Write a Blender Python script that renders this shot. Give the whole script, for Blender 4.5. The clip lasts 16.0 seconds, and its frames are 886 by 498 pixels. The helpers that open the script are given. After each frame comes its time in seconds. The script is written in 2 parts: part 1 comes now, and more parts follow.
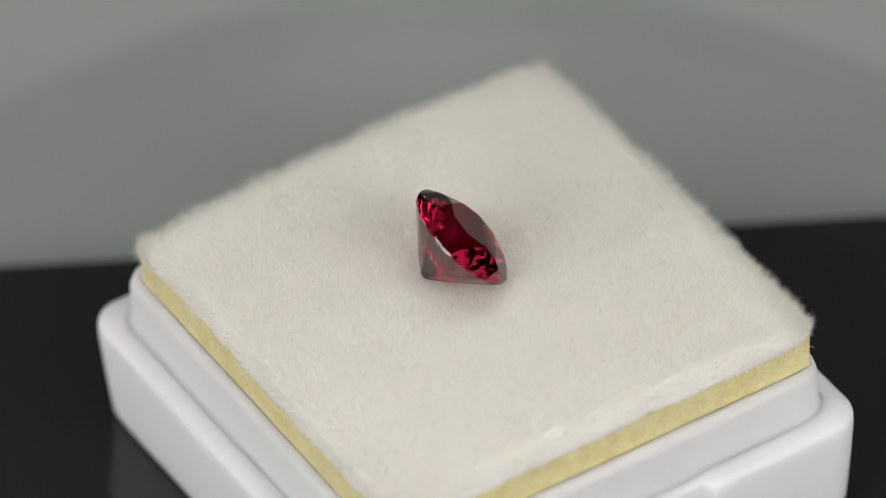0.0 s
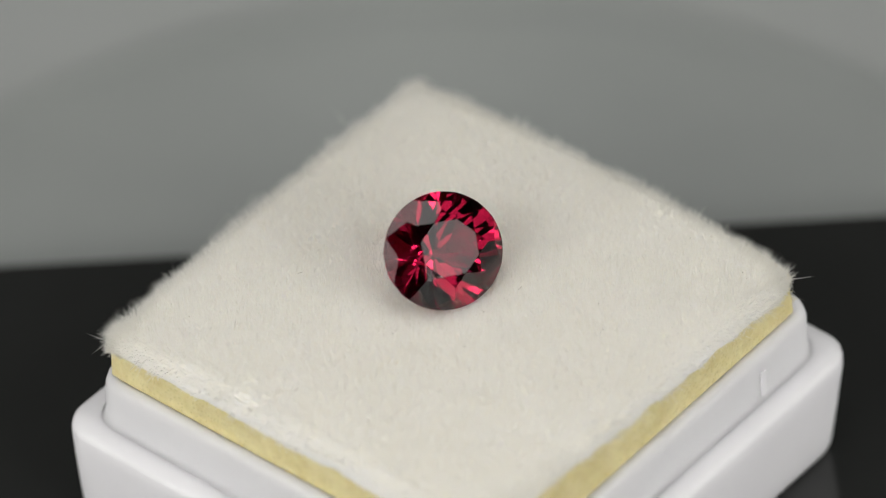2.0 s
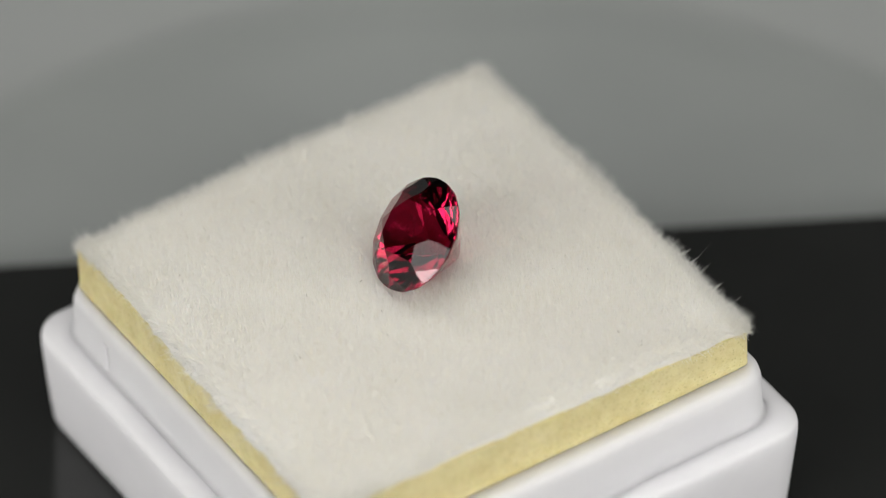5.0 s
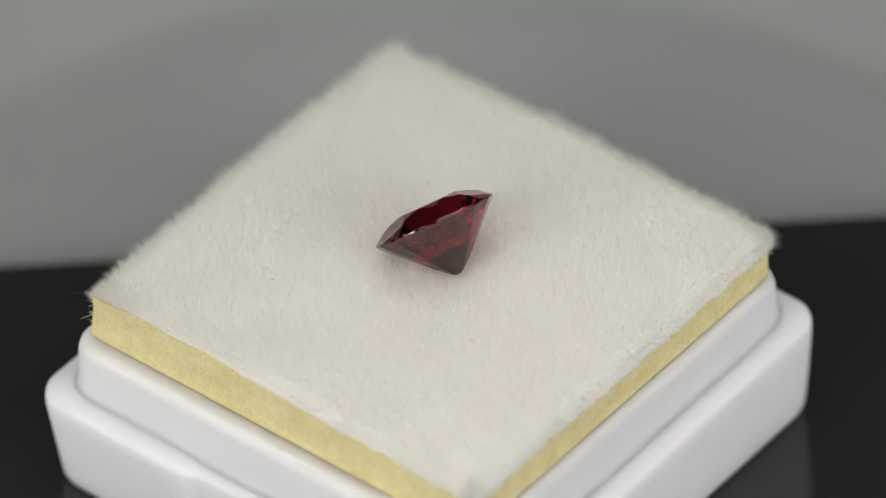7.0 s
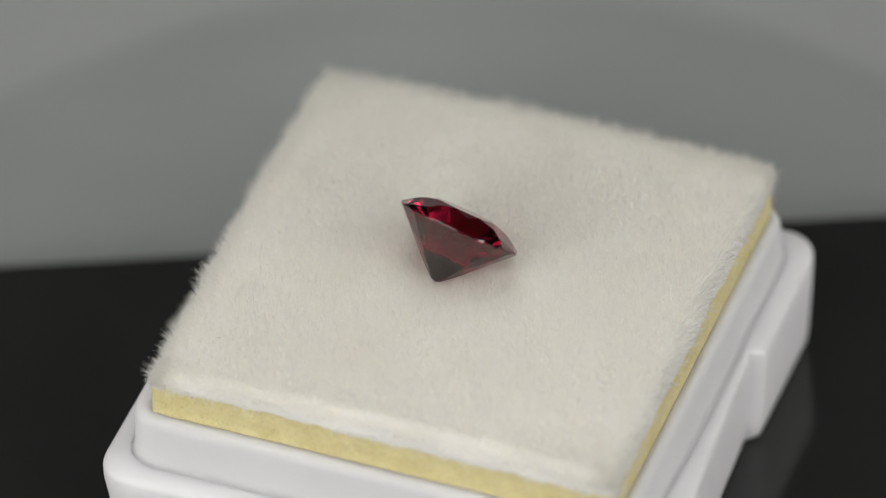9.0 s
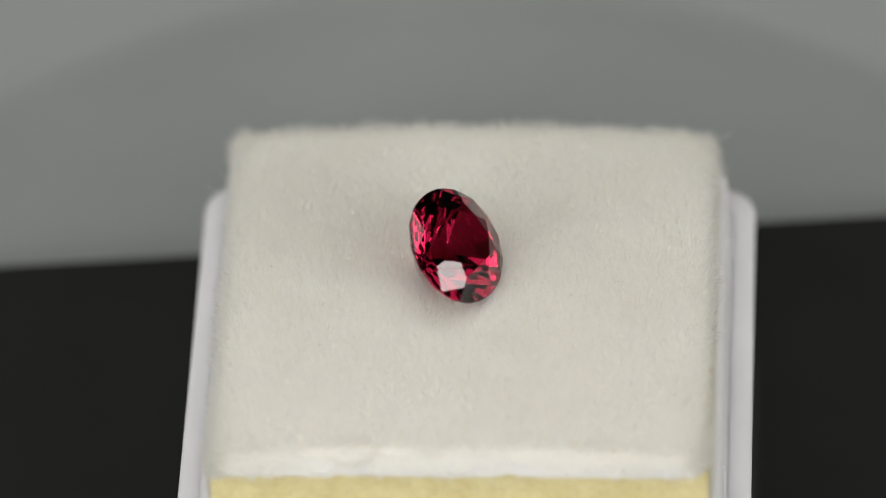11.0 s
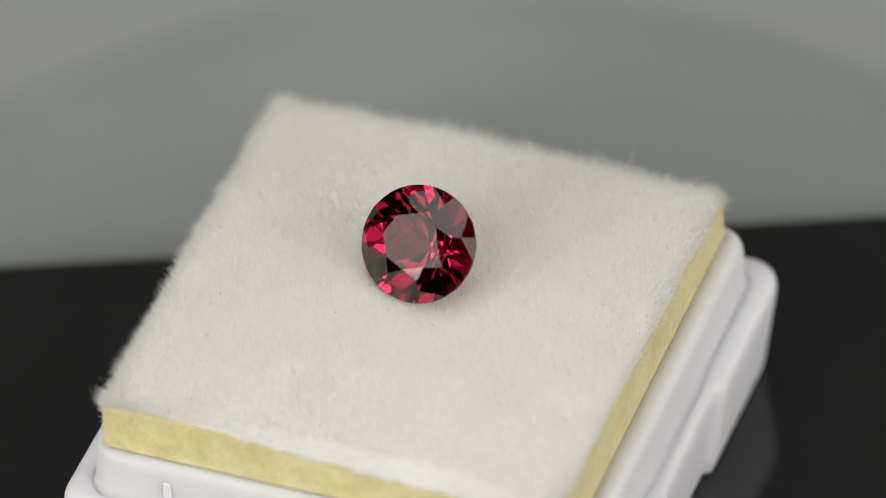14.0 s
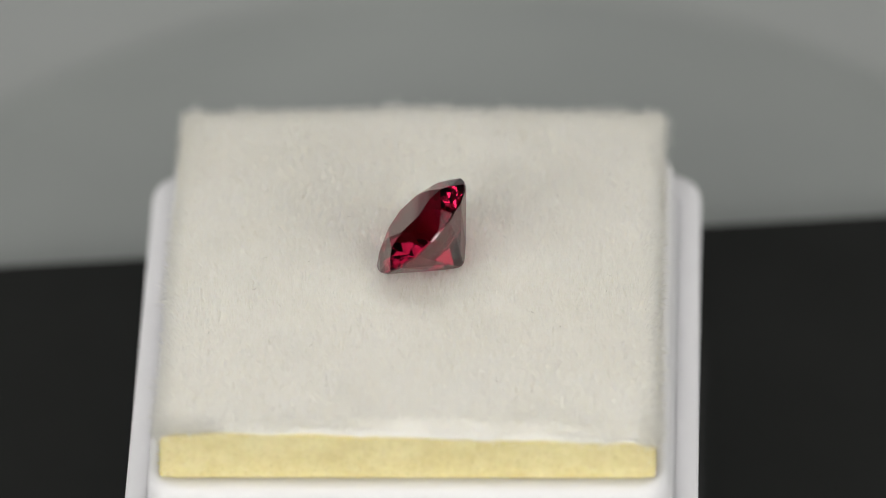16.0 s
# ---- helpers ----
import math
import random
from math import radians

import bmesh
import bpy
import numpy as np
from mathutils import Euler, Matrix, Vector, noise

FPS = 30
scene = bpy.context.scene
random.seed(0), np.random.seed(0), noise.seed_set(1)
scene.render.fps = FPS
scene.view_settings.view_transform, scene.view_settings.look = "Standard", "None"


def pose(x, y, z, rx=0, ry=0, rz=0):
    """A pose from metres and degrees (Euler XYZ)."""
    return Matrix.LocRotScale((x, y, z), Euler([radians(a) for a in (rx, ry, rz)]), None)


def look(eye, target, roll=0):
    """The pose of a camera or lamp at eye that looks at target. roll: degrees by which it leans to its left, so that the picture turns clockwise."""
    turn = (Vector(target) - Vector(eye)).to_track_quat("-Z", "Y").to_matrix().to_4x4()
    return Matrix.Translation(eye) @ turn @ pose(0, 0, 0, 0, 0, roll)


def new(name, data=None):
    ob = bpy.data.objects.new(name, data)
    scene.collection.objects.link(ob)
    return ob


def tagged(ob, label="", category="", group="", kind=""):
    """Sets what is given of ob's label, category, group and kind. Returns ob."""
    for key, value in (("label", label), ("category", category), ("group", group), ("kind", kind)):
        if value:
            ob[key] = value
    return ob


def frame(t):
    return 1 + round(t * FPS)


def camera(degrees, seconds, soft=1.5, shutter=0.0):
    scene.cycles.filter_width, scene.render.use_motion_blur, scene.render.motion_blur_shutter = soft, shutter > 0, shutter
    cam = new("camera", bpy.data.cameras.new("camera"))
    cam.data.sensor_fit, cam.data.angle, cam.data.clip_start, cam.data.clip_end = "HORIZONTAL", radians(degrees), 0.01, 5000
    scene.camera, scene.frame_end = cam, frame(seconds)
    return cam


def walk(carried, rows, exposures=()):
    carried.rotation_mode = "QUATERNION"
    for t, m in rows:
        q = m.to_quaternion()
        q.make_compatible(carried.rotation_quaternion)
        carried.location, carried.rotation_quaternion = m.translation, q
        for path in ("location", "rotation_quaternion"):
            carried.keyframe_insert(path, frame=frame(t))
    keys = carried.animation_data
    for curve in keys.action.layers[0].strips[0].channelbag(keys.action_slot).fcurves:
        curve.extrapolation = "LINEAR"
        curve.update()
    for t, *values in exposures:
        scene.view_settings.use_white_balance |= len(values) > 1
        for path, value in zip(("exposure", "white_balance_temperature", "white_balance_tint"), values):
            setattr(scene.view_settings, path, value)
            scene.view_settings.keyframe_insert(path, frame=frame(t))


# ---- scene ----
MM = 0.001


def mm(*values):
    return tuple(v * MM for v in values)


# ---- camera: a long macro lens on a tripod, 0.4 m from the stone ----
cam = camera(6.771, 16.0, soft=1.0)
ELEV, DIST, ROLL = radians(42.0), 401.7, 2.22
EYE = mm(0, -DIST * math.cos(ELEV), DIST * math.sin(ELEV))
_r = radians(ROLL)
_du = 3.9 * math.cos(_r) + 65.8 * math.sin(_r)
_dv = -3.9 * math.sin(_r) + 65.8 * math.cos(_r)
_k = DIST / 13252.0
AIM = mm(_du * _k, _dv * _k * math.sin(ELEV), _dv * _k * math.cos(ELEV))
CAM_POSE = look(EYE, AIM, -ROLL)
walk(cam, [(0.0, CAM_POSE), (16.0, CAM_POSE)], exposures=(
    (0.0, -0.10), (0.5, -0.12), (1.5, -0.08), (2.5, -0.03), (3.5, -0.03), (6.0, -0.06), (7.0, -0.07), (8.0, -0.14),
    (8.5, -0.19), (9.2, -0.20), (11.5, -0.11), (12.5, -0.05), (13.5, -0.04), (15.0, 0.0), (16.0, -0.03)))
cam.data.dof.use_dof = True
cam.data.dof.focus_distance = 0.400
cam.data.dof.aperture_fstop = 21.0

# ---- light: a dim studio with two softboxes over the table ----
world = bpy.data.worlds.new("studio")
world.use_nodes = True
world.node_tree.nodes["Background"].inputs["Color"].default_value = (0.9, 0.95, 1.0, 1)
world.node_tree.nodes["Background"].inputs["Strength"].default_value = 0.02
scene.world = world


def softbox_light(name, eye, target, size_x, size_y, watts, colour):
    data = bpy.data.lights.new(name, "AREA")
    data.shape, data.size, data.size_y = "RECTANGLE", size_x, size_y
    data.energy, data.color = watts, colour
    ob = new(name, data)
    ob.matrix_world = look(eye, target)
    return ob


def around(azimuth, elevation, distance):
    """A place by its bearing from the camera's side (to the right positive), elevation and distance from the stone."""
    a, e = radians(azimuth), radians(elevation)
    return (distance * math.sin(a) * math.cos(e), -distance * math.cos(a) * math.cos(e), distance * math.sin(e))


WARM = (1.0, 0.985, 0.96)
softbox_light("softbox_key", around(-47, 19, 0.46), (0, 0, 0), 0.36, 0.12, 1.19, WARM)
softbox_light("softbox_second", around(47, 19, 0.46), (0, 0, 0), 0.36, 0.12, 1.07, WARM)
softbox_light("diffuser_key", around(-46, 43, 0.52), (0, 0, 0), 0.50, 0.20, 0.63, WARM)
softbox_light("diffuser_second", around(46, 43, 0.52), (0, 0, 0), 0.50, 0.20, 0.57, WARM)
softbox_light("softbox_overhead", (0, 0.15, 0.62), (0, 0.05, 0), 0.60, 0.42, 1.38, WARM)


# ---- materials ----
def material(name):
    m = bpy.data.materials.new(name)
    m.use_nodes = True
    tree = m.node_tree
    return m, tree, tree.nodes["Principled BSDF"]


def node(tree, kind, **inputs):
    n = tree.nodes.new(kind)
    for key, value in inputs.items():
        n.inputs[key.replace("_", " ")].default_value = value
    return n


def coords(tree):
    return tree.nodes.new("ShaderNodeTexCoord").outputs["Object"]


def noise_tex(tree, vec, scale, detail=4.0, rough=0.55):
    n = node(tree, "ShaderNodeTexNoise", Scale=scale, Detail=detail, Roughness=rough)
    tree.links.new(vec, n.inputs["Vector"])
    return n.outputs["Fac"]


def ramp(tree, fac, stops):
    n = tree.nodes.new("ShaderNodeValToRGB")
    els = n.color_ramp.elements
    while len(els) < len(stops):
        els.new(0.5)
    for el, (pos, col) in zip(els, stops):
        el.position, el.color = pos, (*col, 1)
    tree.links.new(fac, n.inputs["Fac"])
    return n.outputs["Color"]


def bump(tree, bsdf, fac, strength, distance):
    n = node(tree, "ShaderNodeBump", Strength=strength, Distance=distance)
    tree.links.new(fac, n.inputs["Height"])
    tree.links.new(n.outputs["Normal"], bsdf.inputs["Normal"])
    return n


def mat_plastic(name, depth):
    m, t, b = material(name)
    v = coords(t)
    t.links.new(ramp(t, noise_tex(t, v, 180), [(0.3, (0.785, 0.778, 0.797)), (0.7, (0.825, 0.818, 0.835))]), b.inputs["Base Color"])
    b.inputs["Roughness"].default_value = 0.5
    b.inputs["Specular IOR Level"].default_value = 0.3
    b.inputs["Subsurface Weight"].default_value = depth
    b.inputs["Subsurface Radius"].default_value = (1.0, 1.0, 1.0)
    b.inputs["Subsurface Scale"].default_value = 0.0022
    bump(t, b, noise_tex(t, v, 2500, 3), 0.15, 0.00002)
    return m


def mat_foam():
    m, t, b = material("yellow_foam")
    v = coords(t)
    vor = node(t, "ShaderNodeTexVoronoi", Scale=4300.0)
    t.links.new(v, vor.inputs["Vector"])
    col = ramp(t, noise_tex(t, v, 700, 6, 0.75), [(0.3, (0.67, 0.57, 0.26)), (0.7, (0.83, 0.75, 0.42))])
    # shade inside the foam's pits, multiplied into its colour
    pore_shade = ramp(t, vor.outputs["Distance"], [(0.10, (0.74, 0.72, 0.66)), (0.30, (1.0, 1.0, 1.0))])
    mix = t.nodes.new("ShaderNodeMix")
    mix.data_type, mix.blend_type = "RGBA", "MULTIPLY"
    mix.inputs["Factor"].default_value = 0.8
    t.links.new(col, mix.inputs["A"])
    t.links.new(pore_shade, mix.inputs["B"])
    t.links.new(mix.outputs["Result"], b.inputs["Base Color"])
    t.links.new(ramp(t, noise_tex(t, v, 7000, 2), [(0.62, (0.75, 0.75, 0.75)), (0.70, (0.15, 0.15, 0.15))]), b.inputs["Roughness"])
    b.inputs["Subsurface Weight"].default_value = 0.4
    b.inputs["Subsurface Radius"].default_value = (1.0, 0.8, 0.35)
    b.inputs["Subsurface Scale"].default_value = 0.0006
    bump(t, b, vor.outputs["Distance"], 0.45, 0.0001)
    return m


def mat_felt(name, fibre=False):
    m, t, b = material(name)
    v = coords(t)
    big = noise_tex(t, v, 260, 4)
    t.links.new(ramp(t, big, [(0.3, (0.88, 0.862, 0.805)), (0.7, (0.91, 0.895, 0.85))] if not fibre else [(0.3, (0.935, 0.925, 0.882)), (0.7, (0.957, 0.949, 0.916))]), b.inputs["Base Color"])
    b.inputs["Roughness"].default_value = 0.9
    b.inputs["Specular IOR Level"].default_value = 0.15
    b.inputs["Sheen Weight"].default_value = 0.25
    b.inputs["Sheen Roughness"].default_value = 0.5
    if fibre:
        light = t.nodes.new("ShaderNodeBsdfTranslucent")
        light.inputs["Color"].default_value = (0.97, 0.963, 0.934, 1)
        mix = node(t, "ShaderNodeMixShader", Fac=0.65)
        t.links.new(b.outputs["BSDF"], mix.inputs[1])
        t.links.new(light.outputs["BSDF"], mix.inputs[2])
        t.links.new(mix.outputs["Shader"], t.nodes["Material Output"].inputs["Surface"])
    if not fibre:
        b.inputs["Subsurface Weight"].default_value = 0.5
        b.inputs["Subsurface Radius"].default_value = (1.0, 0.95, 0.8)
        b.inputs["Subsurface Scale"].default_value = 0.0006
        bump(t, b, noise_tex(t, v, 2600, 4, 0.6), 0.12, 0.00005)
    return m


def mat_gem():
    m, t, b = material("red_garnet")
    b.inputs["Base Color"].default_value = (0.26, 0.005, 0.027, 1)
    b.inputs["Roughness"].default_value = 0.0
    b.inputs["IOR"].default_value = 1.66
    b.inputs["Transmission Weight"].default_value = 1.0
    return m


def mat_acrylic():
    m, t, b = material("black_acrylic")
    v = coords(t)
    t.links.new(ramp(t, noise_tex(t, v, 40, 4), [(0.35, (0.020, 0.021, 0.020)), (0.7, (0.026, 0.027, 0.026))]), b.inputs["Base Color"])
    t.links.new(ramp(t, noise_tex(t, v, 90, 4), [(0.3, (0.07, 0.07, 0.07)), (0.8, (0.13, 0.13, 0.13))]), b.inputs["Roughness"])
    b.inputs["IOR"].default_value = 1.49
    return m


def mat_grey(name, lo, hi, rough):
    m, t, b = material(name)
    v = coords(t)
    t.links.new(ramp(t, noise_tex(t, v, 55, 5), [(0.3, lo), (0.7, hi)]), b.inputs["Base Color"])
    b.inputs["Roughness"].default_value = rough
    bump(t, b, noise_tex(t, v, 3000, 3), 0.1, 0.00002)
    return m


PLASTIC, FOAM, FELT, PILE = mat_plastic("white_plastic", 0.9), mat_foam(), mat_felt("white_felt"), mat_felt("felt_fibre", True)
THIN_PLASTIC = mat_plastic("thin_white_plastic", 0.0)
GEM, ACRYLIC = mat_gem(), mat_acrylic()
DISC = mat_grey("grey_disc", (0.285, 0.304, 0.292), (0.315, 0.334, 0.321), 0.5)
TABLE = mat_grey("light_grey_table", (0.33, 0.345, 0.335), (0.36, 0.375, 0.365), 0.6)
WALL = mat_grey("dark_wall", (0.03, 0.03, 0.032), (0.04, 0.04, 0.042), 0.9)
LINT = mat_grey("dark_lint", (0.10, 0.09, 0.07), (0.16, 0.14, 0.11), 0.9)


# ---- mesh helpers ----
def mesh_of(name, verts, faces, mat, smooth=True):
    me = bpy.data.meshes.new(name)
    me.from_pydata([tuple(v) for v in verts], [], faces)
    me.materials.append(mat)
    if smooth:
        me.shade_smooth()
    me.update()
    return me


def crisp(me, degrees):
    """Keeps edges sharper than this apart in the shading."""
    me.set_sharp_from_angle(angle=radians(degrees))
    return me


def part(name, me, parent, label="", kind=""):
    ob = new(name, me)
    ob.parent = parent
    return tagged(ob, label=label, kind=kind)


def rounded_ring(u0, u1, v0, v1, r, z, side=36, corner=8, shape=None):
    """A closed rounded rectangle, counter-clockwise, in metres from millimetres; shape(u, v, z) may move a point."""
    pts = []
    corners = ((u1 - r, v0 + r, -90), (u1 - r, v1 - r, 0), (u0 + r, v1 - r, 90), (u0 + r, v0 + r, 180))
    for i, (cu, cv, a0) in enumerate(corners):
        for k in range(corner + 1):
            a = radians(a0 + 90 * k / corner)
            pts.append((cu + r * math.cos(a), cv + r * math.sin(a), z))
        nu, nv, na = corners[(i + 1) % 4]
        a = radians(na)
        eu, ev = nu + r * math.cos(a), nv + r * math.sin(a)
        su, sv, _ = pts[-1]
        for k in range(1, side):
            f = k / side
            pts.append((su + (eu - su) * f, sv + (ev - sv) * f, z))
    if shape:
        pts = [shape(*p) for p in pts]
    return [mm(*p) for p in pts]


def loft(rings, cap_first=False, cap_last=False):
    n = len(rings[0])
    verts = [p for ring in rings for p in ring]
    faces = []
    for i in range(len(rings) - 1):
        for k in range(n):
            a, b = i * n + k, i * n + (k + 1) % n
            faces.append((a, b, b + n, a + n))
    if cap_first:
        faces.append(tuple(range(n - 1, -1, -1)))
    if cap_last:
        faces.append(tuple(range((len(rings) - 1) * n, len(rings) * n)))
    return verts, faces


def box_mesh(name, x0, x1, y0, y1, z0, z1, mat, bevel=0.0, segments=2):
    bm = bmesh.new()
    bmesh.ops.create_cube(bm, size=1.0)
    for v in bm.verts:
        v.co = Vector(((x0 + x1) / 2 + v.co.x * (x1 - x0), (y0 + y1) / 2 + v.co.y * (y1 - y0), (z0 + z1) / 2 + v.co.z * (z1 - z0)))
    if bevel:
        bmesh.ops.bevel(bm, geom=bm.edges[:], offset=bevel, segments=segments, affect="EDGES", profile=0.5)
    me = bpy.data.meshes.new(name)
    bm.to_mesh(me)
    bm.free()
    me.materials.append(mat)
    return me


# ---- the setting ----
SHEET_TOP = -12.6
DISC_TOP = -14.3
TABLE_TOP = -15.3


def build_setting():
    table = new("tabletop", box_mesh("tabletop", -0.9, 0.9, -0.9, 0.9, (TABLE_TOP - 25) * MM, TABLE_TOP * MM, TABLE))
    tagged(table, "light grey matte studio tabletop under the round base", "tabletop", kind="structure")
    # unseen dark enclosure, added so the stone has darkness to reflect
    ceiling = new("ceiling", box_mesh("ceiling", -0.9, 0.9, -0.9, 0.9, 1.10, 1.14, WALL))
    tagged(ceiling, "dark plain ceiling, unseen, added for dark reflections", "ceiling", kind="structure")
    for name, b in (("wall_north", (-0.9, 0.9, 0.9, 0.94)), ("wall_south", (-0.9, 0.9, -0.94, -0.9)), ("wall_west", (-0.94, -0.9, -0.9, 0.9)), ("wall_east", (0.9, 0.94, -0.9, 0.9))):
        ob = new(name, box_mesh(name, *b, TABLE_TOP * MM, 1.10, WALL))
        tagged(ob, "dark plain wall, unseen, added for dark reflections", "wall", kind="structure")


def disc_mesh(name, profile, mat, n=160):
    """A turned disc from (radius, z) pairs in millimetres, top centre first."""
    rings = [[mm(r * math.cos(2 * math.pi * k / n), r * math.sin(2 * math.pi * k / n), z) for k in range(n)] for r, z in profile]
    rings.reverse()
    verts, faces = loft(rings, True, True)
    return mesh_of(name, verts, faces, mat, False)


def build_round_base():
    base = tagged(new("round_base"), "smooth round grey base disc on the table", "base disc")
    part("platter", disc_mesh("platter", [(39.0, DISC_TOP), (39.3, DISC_TOP - 0.25), (39.3, TABLE_TOP)], DISC), base)
    part("rim_ring", disc_mesh("rim_ring", [(41.8, DISC_TOP - 0.3), (42.3, DISC_TOP - 0.7), (42.3, TABLE_TOP)], DISC), base, "narrow grey step round the platter")


def build_sheet():
    """The glossy black sheet; its back edge runs close behind the box."""
    me = box_mesh("acrylic_sheet", -0.11, 0.11, -0.10, 0.0, DISC_TOP * MM, SHEET_TOP * MM, ACRYLIC, 0.0003)
    ob = new("acrylic_sheet", me)
    ob.matrix_world = pose(0, 0.0180, 0, 0, 0, 1.6)
    tagged(ob, "glossy black acrylic sheet lying on the round grey base", "sheet")


# ---- the white plastic gem box ----
BC = (0.78, 1.50)   # middle of the box beside the turning axis


def smooth(f):
    f = min(1.0, max(0.0, f))
    return f * f * (3 - 2 * f)


def notch(u, v, z):
    """Thumb recesses in two opposite flange sides: one deepens slowly towards a sharp end, the other has two sharp ends."""
    w = v - BC[1]
    right, left = u - BC[0] - 13.95, BC[0] - 14.15 - u
    if right > 0 and -5.8 < w < 5.3:
        u -= min(right, 0.70 * ((w + 5.8) / 11.1) ** 0.8 * smooth((5.3 - w) / 0.3))
    elif left > 0 and -4.7 < w < 4.8:
        u += min(left, 0.45 * smooth((w + 4.7) / 0.35) * smooth((4.8 - w) / 1.3))
    return u, v, z


def square_ring(h, r, z, shape=None, out=0.5):
    return rounded_ring(BC[0] - h - out, BC[0] + h + 0.05, BC[1] - h - 0.1, BC[1] + h, r, z, side=90, shape=shape)


def rise(u, v, z):
    """The rim stands a little higher on one side."""
    return u, v, z + (0.08 + 0.0085 * max(0.0, 14.0 - u)) * min(1.0, max(0.0, z + 4.9))


def build_gem_box():
    box = tagged(new("gem_box"), "small square white plastic gem box, open, standing on black acrylic", "box")
    rings = [square_ring(h, r, z, notch, out) for h, r, z, out in (
        (14.4, 1.6, -12.6, 0.1), (14.8, 1.8, -12.45, 0.1), (14.97, 1.9, -12.0, 0.12), (15.04, 1.9, -10.9, 0.18), (15.14, 1.9, -8.9, 0.32))]
    rings += [square_ring(h, r, z, notch) for h, r, z in (
        (15.22, 1.9, -6.9), (15.22, 1.9, -6.3), (15.17, 1.87, -6.08), (15.03, 1.8, -5.94), (14.75, 1.72, -5.86), (14.2, 1.65, -5.74), (13.6, 1.5, -5.62))]
    verts, faces = loft(rings, True, False)
    part("base", mesh_of("base", verts, faces, PLASTIC), box, "white plastic base with a stepped flange")
    rings = [square_ring(h, r, z, rise) for h, r, z in (
        (14.15, 1.8, -5.77), (13.95, 1.75, -5.66), (13.86, 1.72, -5.5), (13.82, 1.7, -5.25), (13.8, 1.7, -4.9), (13.75, 1.7, -3.5), (13.66, 1.7, -3.1), (13.45, 1.6, -2.86),
        (13.25, 1.3, -2.84))]
    rings += [square_ring(h, r, z, rise, -0.06) for h, r, z in ((13.1, 1.0, -2.85), (13.03, 0.7, -2.92), (12.98, 0.6, -9.0))]
    verts, faces = loft(rings, False, True)
    part("rim", mesh_of("rim", verts, faces, PLASTIC), box, "upright white plastic rim with a rounded edge")
    for w in (-9.2, 9.2):
        part("rib", box_mesh("rib", (BC[0] + w - 0.22) * MM, (BC[0] + w + 0.22) * MM, (BC[1] + 13.45) * MM, (BC[1] + 13.88) * MM, -5.75 * MM, -3.8 * MM, THIN_PLASTIC, 0.00005, 2), box)
    return box


# ---- the stone's place and measures, in millimetres ----
GEM_AT = (0.79, 0.954, 3.62)
GEM_AZ, GEM_EL, GEM_SPIN = 73.06, 45.1, 8.0
R = 3.456
GIRDLE = 0.087
TABLE_R, CROWN, PAVILION = 0.50 * R, 0.976, 3.131


# ---- the foam insert with its felt top ----
FU = (-12.02, 13.88)
FV = (-11.62, 14.5)


def dome(u, v):
    """Height of the felt's top."""
    a = (2 * u - FU[0] - FU[1]) / (FU[1] - FU[0])
    b = (2 * v - FV[0] - FV[1]) / (FV[1] - FV[0])
    low_side = max(0.0, -a) ** 3
    a, b = min(1.0, abs(a)), min(1.0, abs(b))
    p, q = 1 - a * a, 1 - b * b
    swell = 0.13 + 0.52 * (p + q) + 0.10 * p * q + 0.38 * q * low_side
    dent = 0.14 * math.exp(-((u - 0.2) ** 2 + (v - 0.2) ** 2) / 6.0)
    return 0.03 + swell - dent + 0.04 * noise.noise(Vector((u * 0.35, v * 0.35, 3.1))) + 0.006 * noise.noise(Vector((u * 1.6, v * 1.6, 1.7)))


def wavy(x, seed):
    return 0.12 * noise.noise(Vector((x * 0.35, seed, 0.5))) + 0.09 * noise.noise(Vector((x * 1.4, seed, 2.5)))


def ease(f):
    """Packs the mesh's rows towards the edges."""
    return 0.5 - 0.5 * math.cos(math.pi * f) if 0 < f < 1 else f


def felt_point(i, k, n):
    fu, fv = ease(i / n), ease(k / n)
    u0, u1 = FU[0] + 0.2 * fv + wavy(fv * 26, 1.0), FU[1] + wavy(fv * 26, 5.0)
    v0, v1 = FV[0] + wavy(fu * 26, 9.0), FV[1] + 0.08 - 0.2 * fu + wavy(fu * 26, 13.0)
    torn = 0.12 * max(0.0, 1.0 - 26 * math.hypot(fu, 1.0 - fv) / 1.8)
    return u0 + (u1 - u0) * fu + torn, v0 + (v1 - v0) * fv - torn


def felt_low(u, v):
    """Height of the felt's underside, where it is glued to the foam."""
    sides = ((u - FU[0], -0.35 + 0.033 * (v + 11)), (FU[1] - u, -0.88), (v - FV[0], -0.8 - 0.018 * (u - 1)), (FV[1] - v, -0.33 + 0.044 * (u - 1)))
    weights = [1.0 / (max(0.0, d) + 0.25) ** 2 for d, _ in sides]
    low = sum(w * z for w, (_, z) in zip(weights, sides)) / sum(weights)
    return min(low + 0.45 * wavy(u + 0.7 * v, 21.0), dome(u, v) - 0.12)


def felt_top(u, v):
    """Height of the felt's top, rolled down to its cut edge."""
    edge = max(0.0, min(u - FU[0], FU[1] - u, v - FV[0], FV[1] - v))
    x = 1.0 - min(1.0, edge / 0.7)
    low = 0.88 * felt_low(u, v) + 0.12 * dome(u, v) + 0.04
    return low + (dome(u, v) - low) * math.sqrt(max(0.0, 1.0 - x ** 2.2))


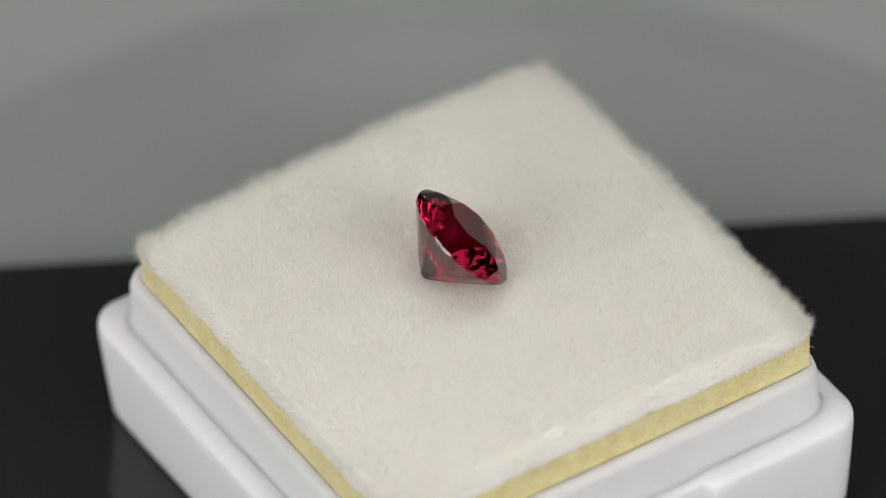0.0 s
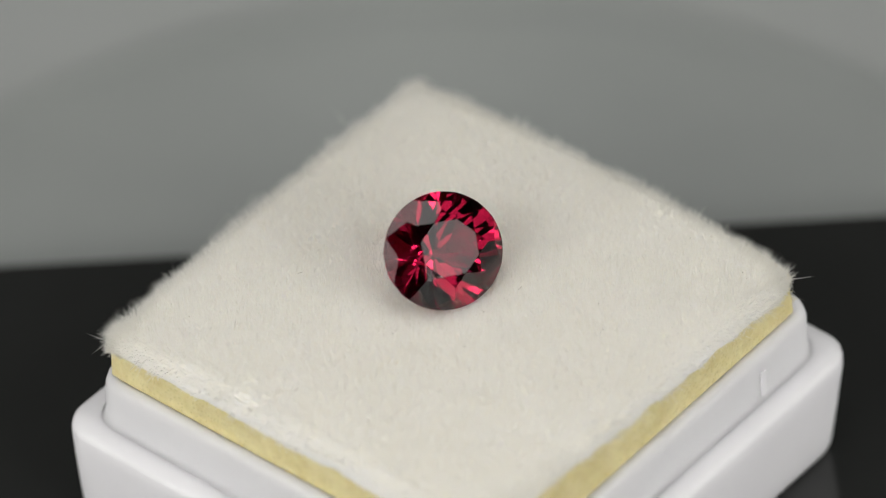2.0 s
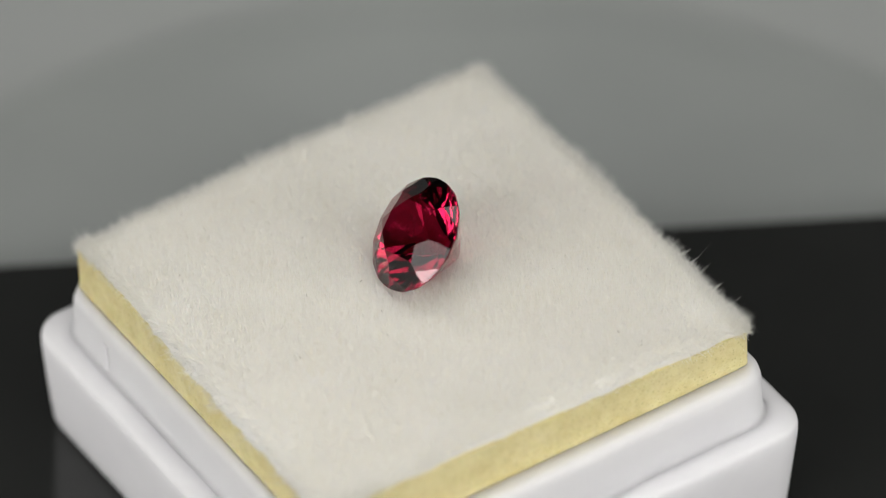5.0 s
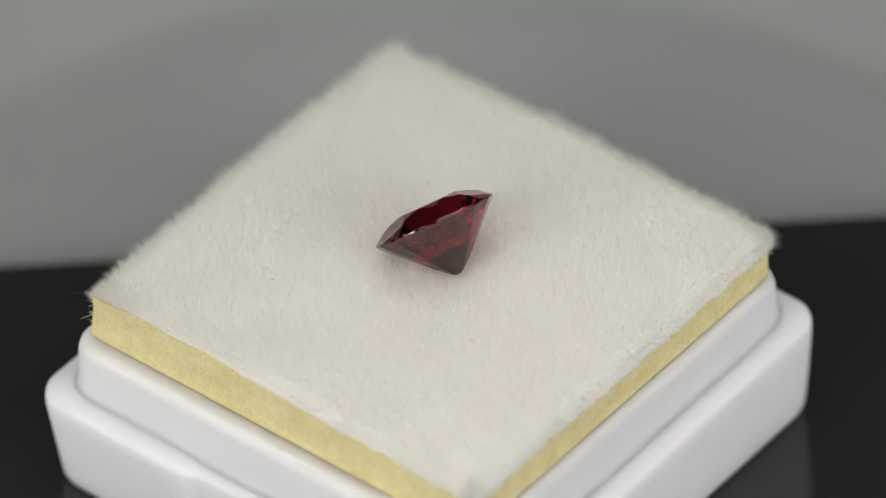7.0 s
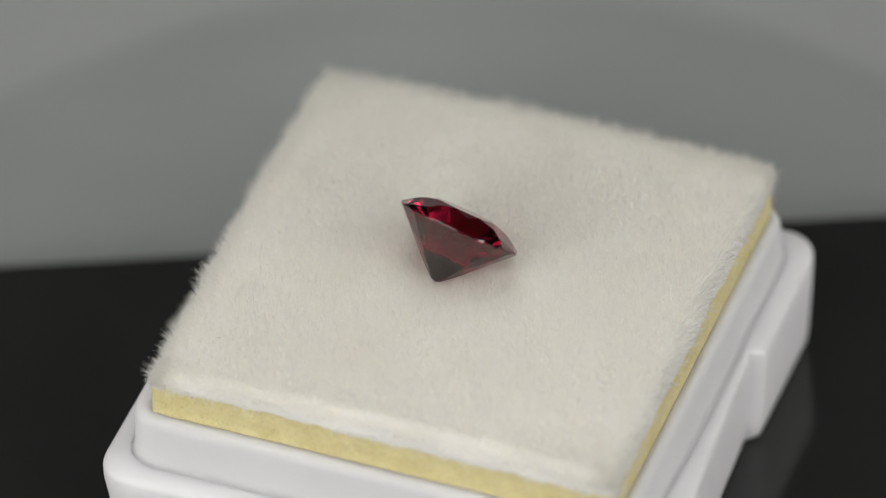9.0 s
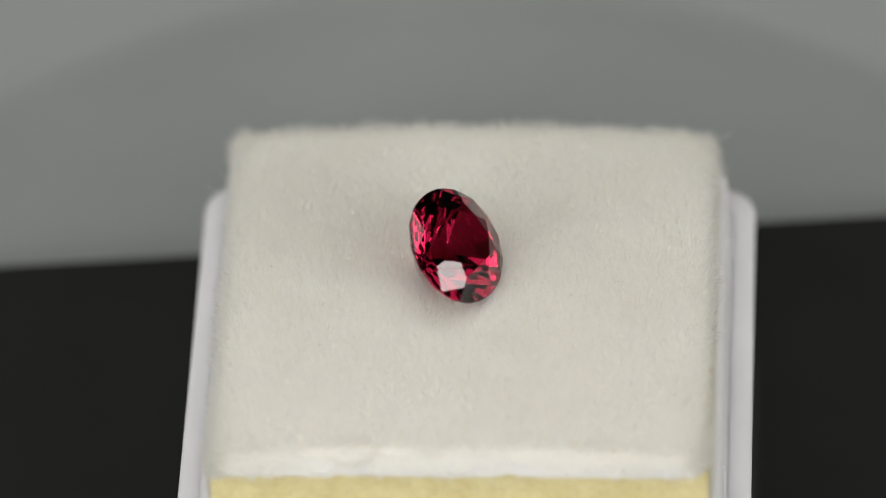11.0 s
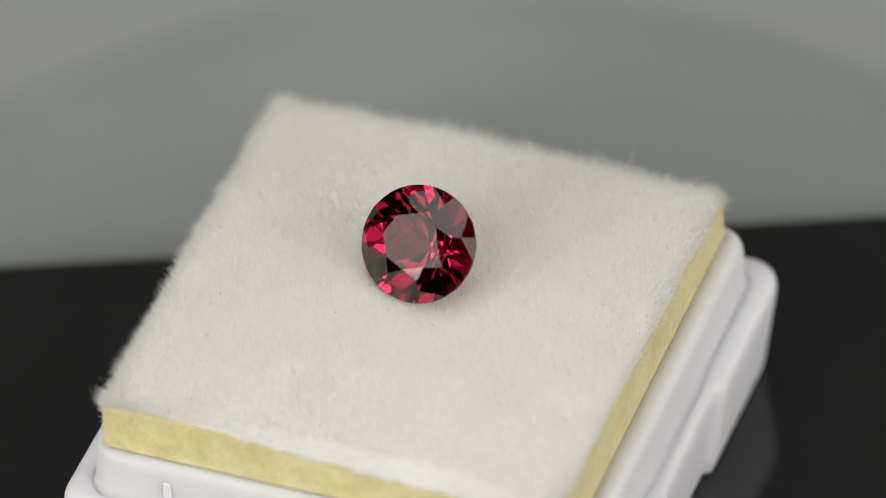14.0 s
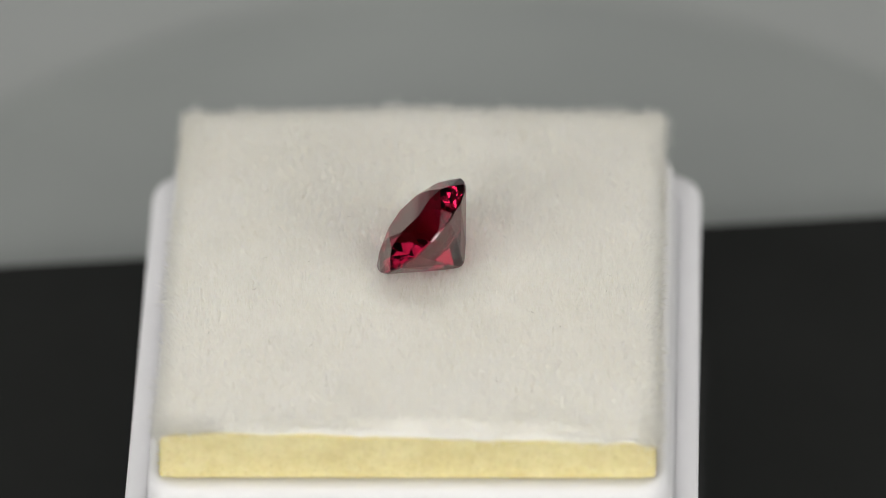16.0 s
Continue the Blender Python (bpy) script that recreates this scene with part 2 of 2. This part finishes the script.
def felt_mesh():
    n = 110
    verts, faces = [], []
    for i in range(n + 1):
        for k in range(n + 1):
            u, v = felt_point(i, k, n)
            verts.append(mm(u, v, felt_top(u, v)))
    for i in range(n):
        for k in range(n):
            a = i * (n + 1) + k
            faces.append((a, a + n + 1, a + n + 2, a + 1))
    border = [(i, 0) for i in range(n)] + [(n, k) for k in range(n)] + [(i, n) for i in range(n, 0, -1)] + [(0, k) for k in range(n, 0, -1)]
    top = [i * (n + 1) + k for i, k in border]
    low = []
    for i, k in border:
        u, v = felt_point(i, k, n)
        low.append(len(verts))
        ou = -0.06 if i == 0 else 0.06 if i == n else 0.0
        ov = -0.06 if k == 0 else 0.06 if k == n else 0.0
        verts.append(mm(u + ou, v + ov, felt_low(u, v)))
    m = len(border)
    for j in range(m):
        faces.append((top[j], low[j], low[(j + 1) % m], top[(j + 1) % m]))
    faces.append(tuple(low[::-1]))
    return crisp(mesh_of("felt", verts, faces, FELT), 50)


def fibres(name, roots, mat):
    """Blades from (root, direction, length, width) in millimetres."""
    verts, faces = [], []
    for p, d, length, width in roots:
        p, d = Vector(p), Vector(d).normalized()
        side = d.cross(Vector((random.gauss(0, 1), random.gauss(0, 1), random.gauss(0, 1)))).normalized() * width * 0.5
        bend = d.cross(side).normalized() * random.uniform(-0.3, 0.3) * length + Vector((random.gauss(0, 0.08), random.gauss(0, 0.08), 0)) * length
        mid, tip = p + d * length * 0.55 + bend * 0.3, p + d * length + bend
        n = len(verts)
        verts += [mm(*(p - side)), mm(*(p + side)), mm(*(mid + side * 0.8)), mm(*(mid - side * 0.8)), mm(*tip)]
        faces += [(n, n + 1, n + 2, n + 3), (n + 3, n + 2, n + 4)]
    return mesh_of(name, verts, faces, mat)


def in_stone(p):
    """Whether a point lies in the stone's lower cone."""
    e, a = radians(GEM_EL), radians(GEM_AZ)
    axis = Vector((math.cos(a) * math.cos(e), math.sin(a) * math.cos(e), math.sin(e)))
    q = Vector(p) - Vector(GEM_AT)
    h = q.dot(axis)
    return -3.15 < h < 1.0 and (q - axis * h).length < R * min(1.0, (h + 3.25) / 3.2, (2.75 - h) / 2.7)


def nap_mesh():
    rng = random.Random(4)
    roots = []
    for _ in range(120000):
        u, v = rng.uniform(FU[0] + 0.03, FU[1] - 0.03), rng.uniform(FV[0] + 0.03, FV[1] - 0.03)
        clump = Vector((u * 0.8, v * 0.8, 0))
        tuft = Vector((u * 3.1, v * 3.1, 5))
        lean = [0.25 * noise.noise(clump + Vector((7 * i, 3 * i, 0))) + 0.45 * noise.noise(tuft + Vector((5 * i, 9 * i, 0))) for i in (0, 1)]
        tilt = [0.9 * (max(0.0, 1 - (hi - x) / 1.1) - max(0.0, 1 - (x - lo) / 1.1)) for x, (lo, hi) in ((u, FU), (v, FV))]
        root = Vector((u, v, felt_top(u, v) - 0.05))
        way = Vector((lean[0] + tilt[0] + rng.gauss(0, 0.22), lean[1] + tilt[1] + rng.gauss(0, 0.22), 1.0))
        length = rng.uniform(0.3, 0.75) * (1.0 + 0.35 * noise.noise(tuft))
        while length > 0.06 and (in_stone(root + way * length) or in_stone(root + way * length * 0.6)):
            length *= 0.7
        if not in_stone(root + Vector((0, 0, 0.06))):
            roots.append((root, way, length, rng.uniform(0.018, 0.034)))
    for _ in range(24000):
        f, s = rng.random(), rng.randrange(4)
        fuzz = 0.6 + 0.4 * noise.noise(Vector((f * 9, s * 5.0, 0.3))) + 0.35 * noise.noise(Vector((f * 60, s * 5.0, 4.3)))
        fuzz *= min(1.0, 0.4 + 8.0 * min(f, 1.0 - f))
        i, k, out = ((0, f, (-1, 0)), (1, f, (1, 0)), (f, 0, (0, -1)), (f, 1, (0, 1)))[s]
        u, v = felt_point(i, k, 1)
        inset = rng.random() ** 2 * 0.9
        u, v = u - out[0] * inset, v - out[1] * inset
        d = (out[0] * (1 - 0.5 * inset) + rng.gauss(0, 0.4), out[1] * (1 - 0.5 * inset) + rng.gauss(0, 0.4), 0.5 + 0.9 * inset + rng.gauss(0, 0.4))
        length = rng.uniform(0.4, 1.35) * fuzz + (0.4 * rng.random() if rng.random() < 0.03 else 0)
        z = felt_top(u, v) - 0.04
        if rng.random() < 0.2:
            u, v = u + out[0] * inset, v + out[1] * inset
            z = felt_low(u, v) + rng.random() * 0.6 * (felt_top(u, v) - felt_low(u, v))
            d = (out[0] * 0.6 + rng.gauss(0, 0.5), out[1] * 0.6 + rng.gauss(0, 0.5), rng.gauss(-0.35, 0.4))
            length *= 0.5
        roots.append(((u, v, z), d, length, rng.uniform(0.018, 0.034)))
    for cu, cv in ((FU[0], FV[0]), (FU[0], FV[1]), (FU[1], FV[0]), (FU[1], FV[1])):
        ou, ov = math.copysign(0.7, cu), math.copysign(0.7, cv)
        for _ in range(14):
            p = (cu - ou * rng.uniform(0, 0.7), cv - ov * rng.uniform(0, 0.7), rng.uniform(-1.3, 0.1))
            roots.append((p, (ou + rng.gauss(0, 0.6), ov + rng.gauss(0, 0.6), rng.gauss(-0.1, 0.6)), rng.uniform(0.2, 0.55) + (0.7 if rng.random() < 0.06 else 0), rng.uniform(0.02, 0.034)))
    # three stray threads that stick out from the cut edge
    for p, way, length in (((-6.5, FV[0], 0.1), (-0.25, -0.97, 0.9), 1.9), ((FU[0] + 0.3, FV[1] - 0.2, -0.1), (-0.39, 0.92, 0.3), 1.8), ((FU[1] - 0.2, FV[0] + 0.2, -0.2), (0.85, -0.53, -0.6), 1.6)):
        roots.append((p, way, length, 0.026))
    return fibres("felt_nap", roots, PILE)


def foam_mesh():
    """The foam block, its cut sides finely uneven."""
    def rough(u, v, z):
        q = Vector((u * 1.7, v * 1.7, z * 1.7))
        torn = 0.12 * smooth(1.0 - math.hypot(u + 12.2, v - 14.55) / 1.3) * smooth((z + 2.6) / 1.6)
        u, v = u + torn, v - torn
        if u < -11.9:
            u += 0.08 * min(1.0, max(0.0, (z + 2.8) / 1.8))
        if z > -4.0:
            z = -4.0 + (z + 4.0) / 3.5 * (felt_low(u, v) + 4.05)
        return u + 0.03 * noise.noise(q), v + 0.03 * noise.noise(q + Vector((9, 2, 4))), z
    rings = []
    for z in (-8.5, -4.0, -3.4, -3.0, -2.6, -2.2, -1.8, -1.4, -1.0, -0.7, -0.5):
        rings.append(rounded_ring(-12.2, 13.85, -11.65, 14.55, 0.2, z, side=110, corner=3, shape=rough))
    rings.append(rounded_ring(-11.0, 12.9, -10.6, 13.5, 0.2, -0.55, side=110, corner=3, shape=rough))
    verts, faces = loft(rings, True, True)
    return crisp(mesh_of("foam", verts, faces, FOAM), 40)


def build_insert():
    insert = tagged(new("foam_insert"), "yellow foam insert with fuzzy white felt top in the box", "gem pad")
    foam = part("foam", foam_mesh(), insert, "pale yellow open-cell foam block")
    rng = random.Random(23)
    roots = []
    for _ in range(90):
        a = rng.random()
        p = (-12.05 + 1.4 * a * a, 14.4 - 1.2 * rng.random() ** 2, rng.uniform(-1.9, -0.2))
        roots.append((p, (-0.5 + rng.gauss(0, 0.7), 0.5 + rng.gauss(0, 0.7), rng.gauss(0, 0.8)), rng.uniform(0.15, 0.5), rng.uniform(0.03, 0.07)))
    part("torn_corner", fibres("torn_corner", roots, FOAM), foam, "lacy torn foam strands at one corner", kind="stuff")
    felt = part("felt", felt_mesh(), insert, "cream-white fuzzy felt pad with frayed edges")
    part("felt_nap", nap_mesh(), felt, kind="stuff")
    rng = random.Random(11)
    roots = []
    for _ in range(70):
        u, v = rng.uniform(FU[0] + 1, FU[1] - 1), rng.uniform(FV[0] + 1, FV[1] - 1)
        roots.append(((u, v, dome(u, v) + 0.16), (rng.gauss(0, 1), rng.gauss(0, 1), 0.25), rng.uniform(0.08, 0.4), 0.02))
    part("lint", fibres("lint", roots, LINT), felt, "tiny dark specks of lint", kind="stuff")
    return insert


# ---- the gemstone ----


def cut(bm, normal, point):
    res = bmesh.ops.bisect_plane(bm, geom=bm.verts[:] + bm.edges[:] + bm.faces[:], dist=1e-6, plane_co=point, plane_no=normal, clear_outer=True)
    edges = [e for e in res["geom_cut"] if isinstance(e, bmesh.types.BMEdge)]
    if len(edges) > 2:
        bmesh.ops.contextual_create(bm, geom=edges)


def facet(bm, azimuth, slope, radius, z, up):
    """Cut a facet that slopes by so many degrees and passes the given radius at height z."""
    a, s = radians(azimuth), radians(slope)
    n = Vector((math.cos(a) * math.sin(s), math.sin(a) * math.sin(s), up * math.cos(s)))
    cut(bm, n, Vector((math.cos(a) * radius, math.sin(a) * radius, z)))


def gem_solid():
    bm = bmesh.new()
    bmesh.ops.create_cone(bm, cap_ends=True, segments=64, radius1=R, radius2=R, depth=10)
    main = math.degrees(math.atan2(CROWN - GIRDLE, R - TABLE_R))
    cut(bm, Vector((0, 0, 1)), Vector((0, 0, CROWN)))
    for k in range(8):
        facet(bm, 45 * k, main, R, GIRDLE, 1)
        facet(bm, 45 * k + 22.5, main - 10.5, TABLE_R * math.cos(radians(22.5)), CROWN, 1)
        facet(bm, 45 * k - 8.0, 43.0, R, -GIRDLE, -1)
    for k in range(16):
        facet(bm, 22.5 * k + 11.25, main + 8.0, R * math.cos(radians(11.25)), GIRDLE, 1)
        facet(bm, 22.5 * k + 3.25, 44.6, R * math.cos(radians(11.25)), -GIRDLE, -1)
    for k in range(8):
        facet(bm, 45 * k + 22.5, 26.0, 0.40, -PAVILION + 0.14, -1)
    cut(bm, Vector((0, 0, -1)), Vector((0, 0, -PAVILION)))
    bmesh.ops.remove_doubles(bm, verts=bm.verts[:], dist=1e-4)
    bmesh.ops.recalc_face_normals(bm, faces=bm.faces[:])
    return bm


def build_gem():
    gem = tagged(new("gemstone"), "faceted deep red round gemstone lying tilted on white felt", "gemstone")
    bm = gem_solid()
    turn = pose(0, 0, 0, 0, 0, GEM_SPIN)
    groups = {"table_facet": [], "crown": [], "girdle": [], "pavilion": []}
    for f in bm.faces:
        n, z = f.normal, f.calc_center_median().z
        key = "table_facet" if n.z > 0.999 and z > 0.3 else "girdle" if abs(n.z) < 0.2 else "crown" if n.z > 0 else "pavilion"
        groups[key].append([tuple((turn @ Vector((v.co.x, v.co.y, v.co.z))) for v in f.verts)][0])
    bm.free()
    axis = Vector((math.cos(radians(GEM_AZ)) * math.cos(radians(GEM_EL)), math.sin(radians(GEM_AZ)) * math.cos(radians(GEM_EL)), math.sin(radians(GEM_EL))))
    across = Vector((-math.sin(radians(GEM_AZ)), math.cos(radians(GEM_AZ)), 0))
    basis = Matrix((across, axis.cross(across), axis)).transposed()
    labels = {"table_facet": "flat octagonal top facet", "crown": "faceted upper crown", "girdle": "narrow girdle edge", "pavilion": "pointed faceted underside"}
    for key, polys in groups.items():
        verts, faces, index = [], [], {}
        for poly in polys:
            face = []
            for p in poly:
                q = basis @ Vector((p.x, p.y * 0.912, p.z)) + Vector(GEM_AT)
                tag = tuple(round(c, 3) for c in q)
                if tag not in index:
                    index[tag] = len(verts)
                    verts.append(mm(*q))
                face.append(index[tag])
            if len(set(face)) > 2:
                faces.append(tuple(dict.fromkeys(face)))
        part(key, mesh_of(key, verts, faces, GEM, False), gem, labels[key])
    return gem


build_setting()
build_round_base()
build_sheet()
gem_box = build_gem_box()
foam_insert = build_insert()
gemstone = build_gem()


def motions():
    """The box, its insert and the stone turn together, clockwise from above, a turn in ten seconds."""
    for thing in (gem_box, foam_insert, gemstone):
        walk(thing, [(k * 0.5, pose(0, 0, 0, 0, 0, -13.93 - 45 - 35.903 * k * 0.5)) for k in range(33)])


motions()
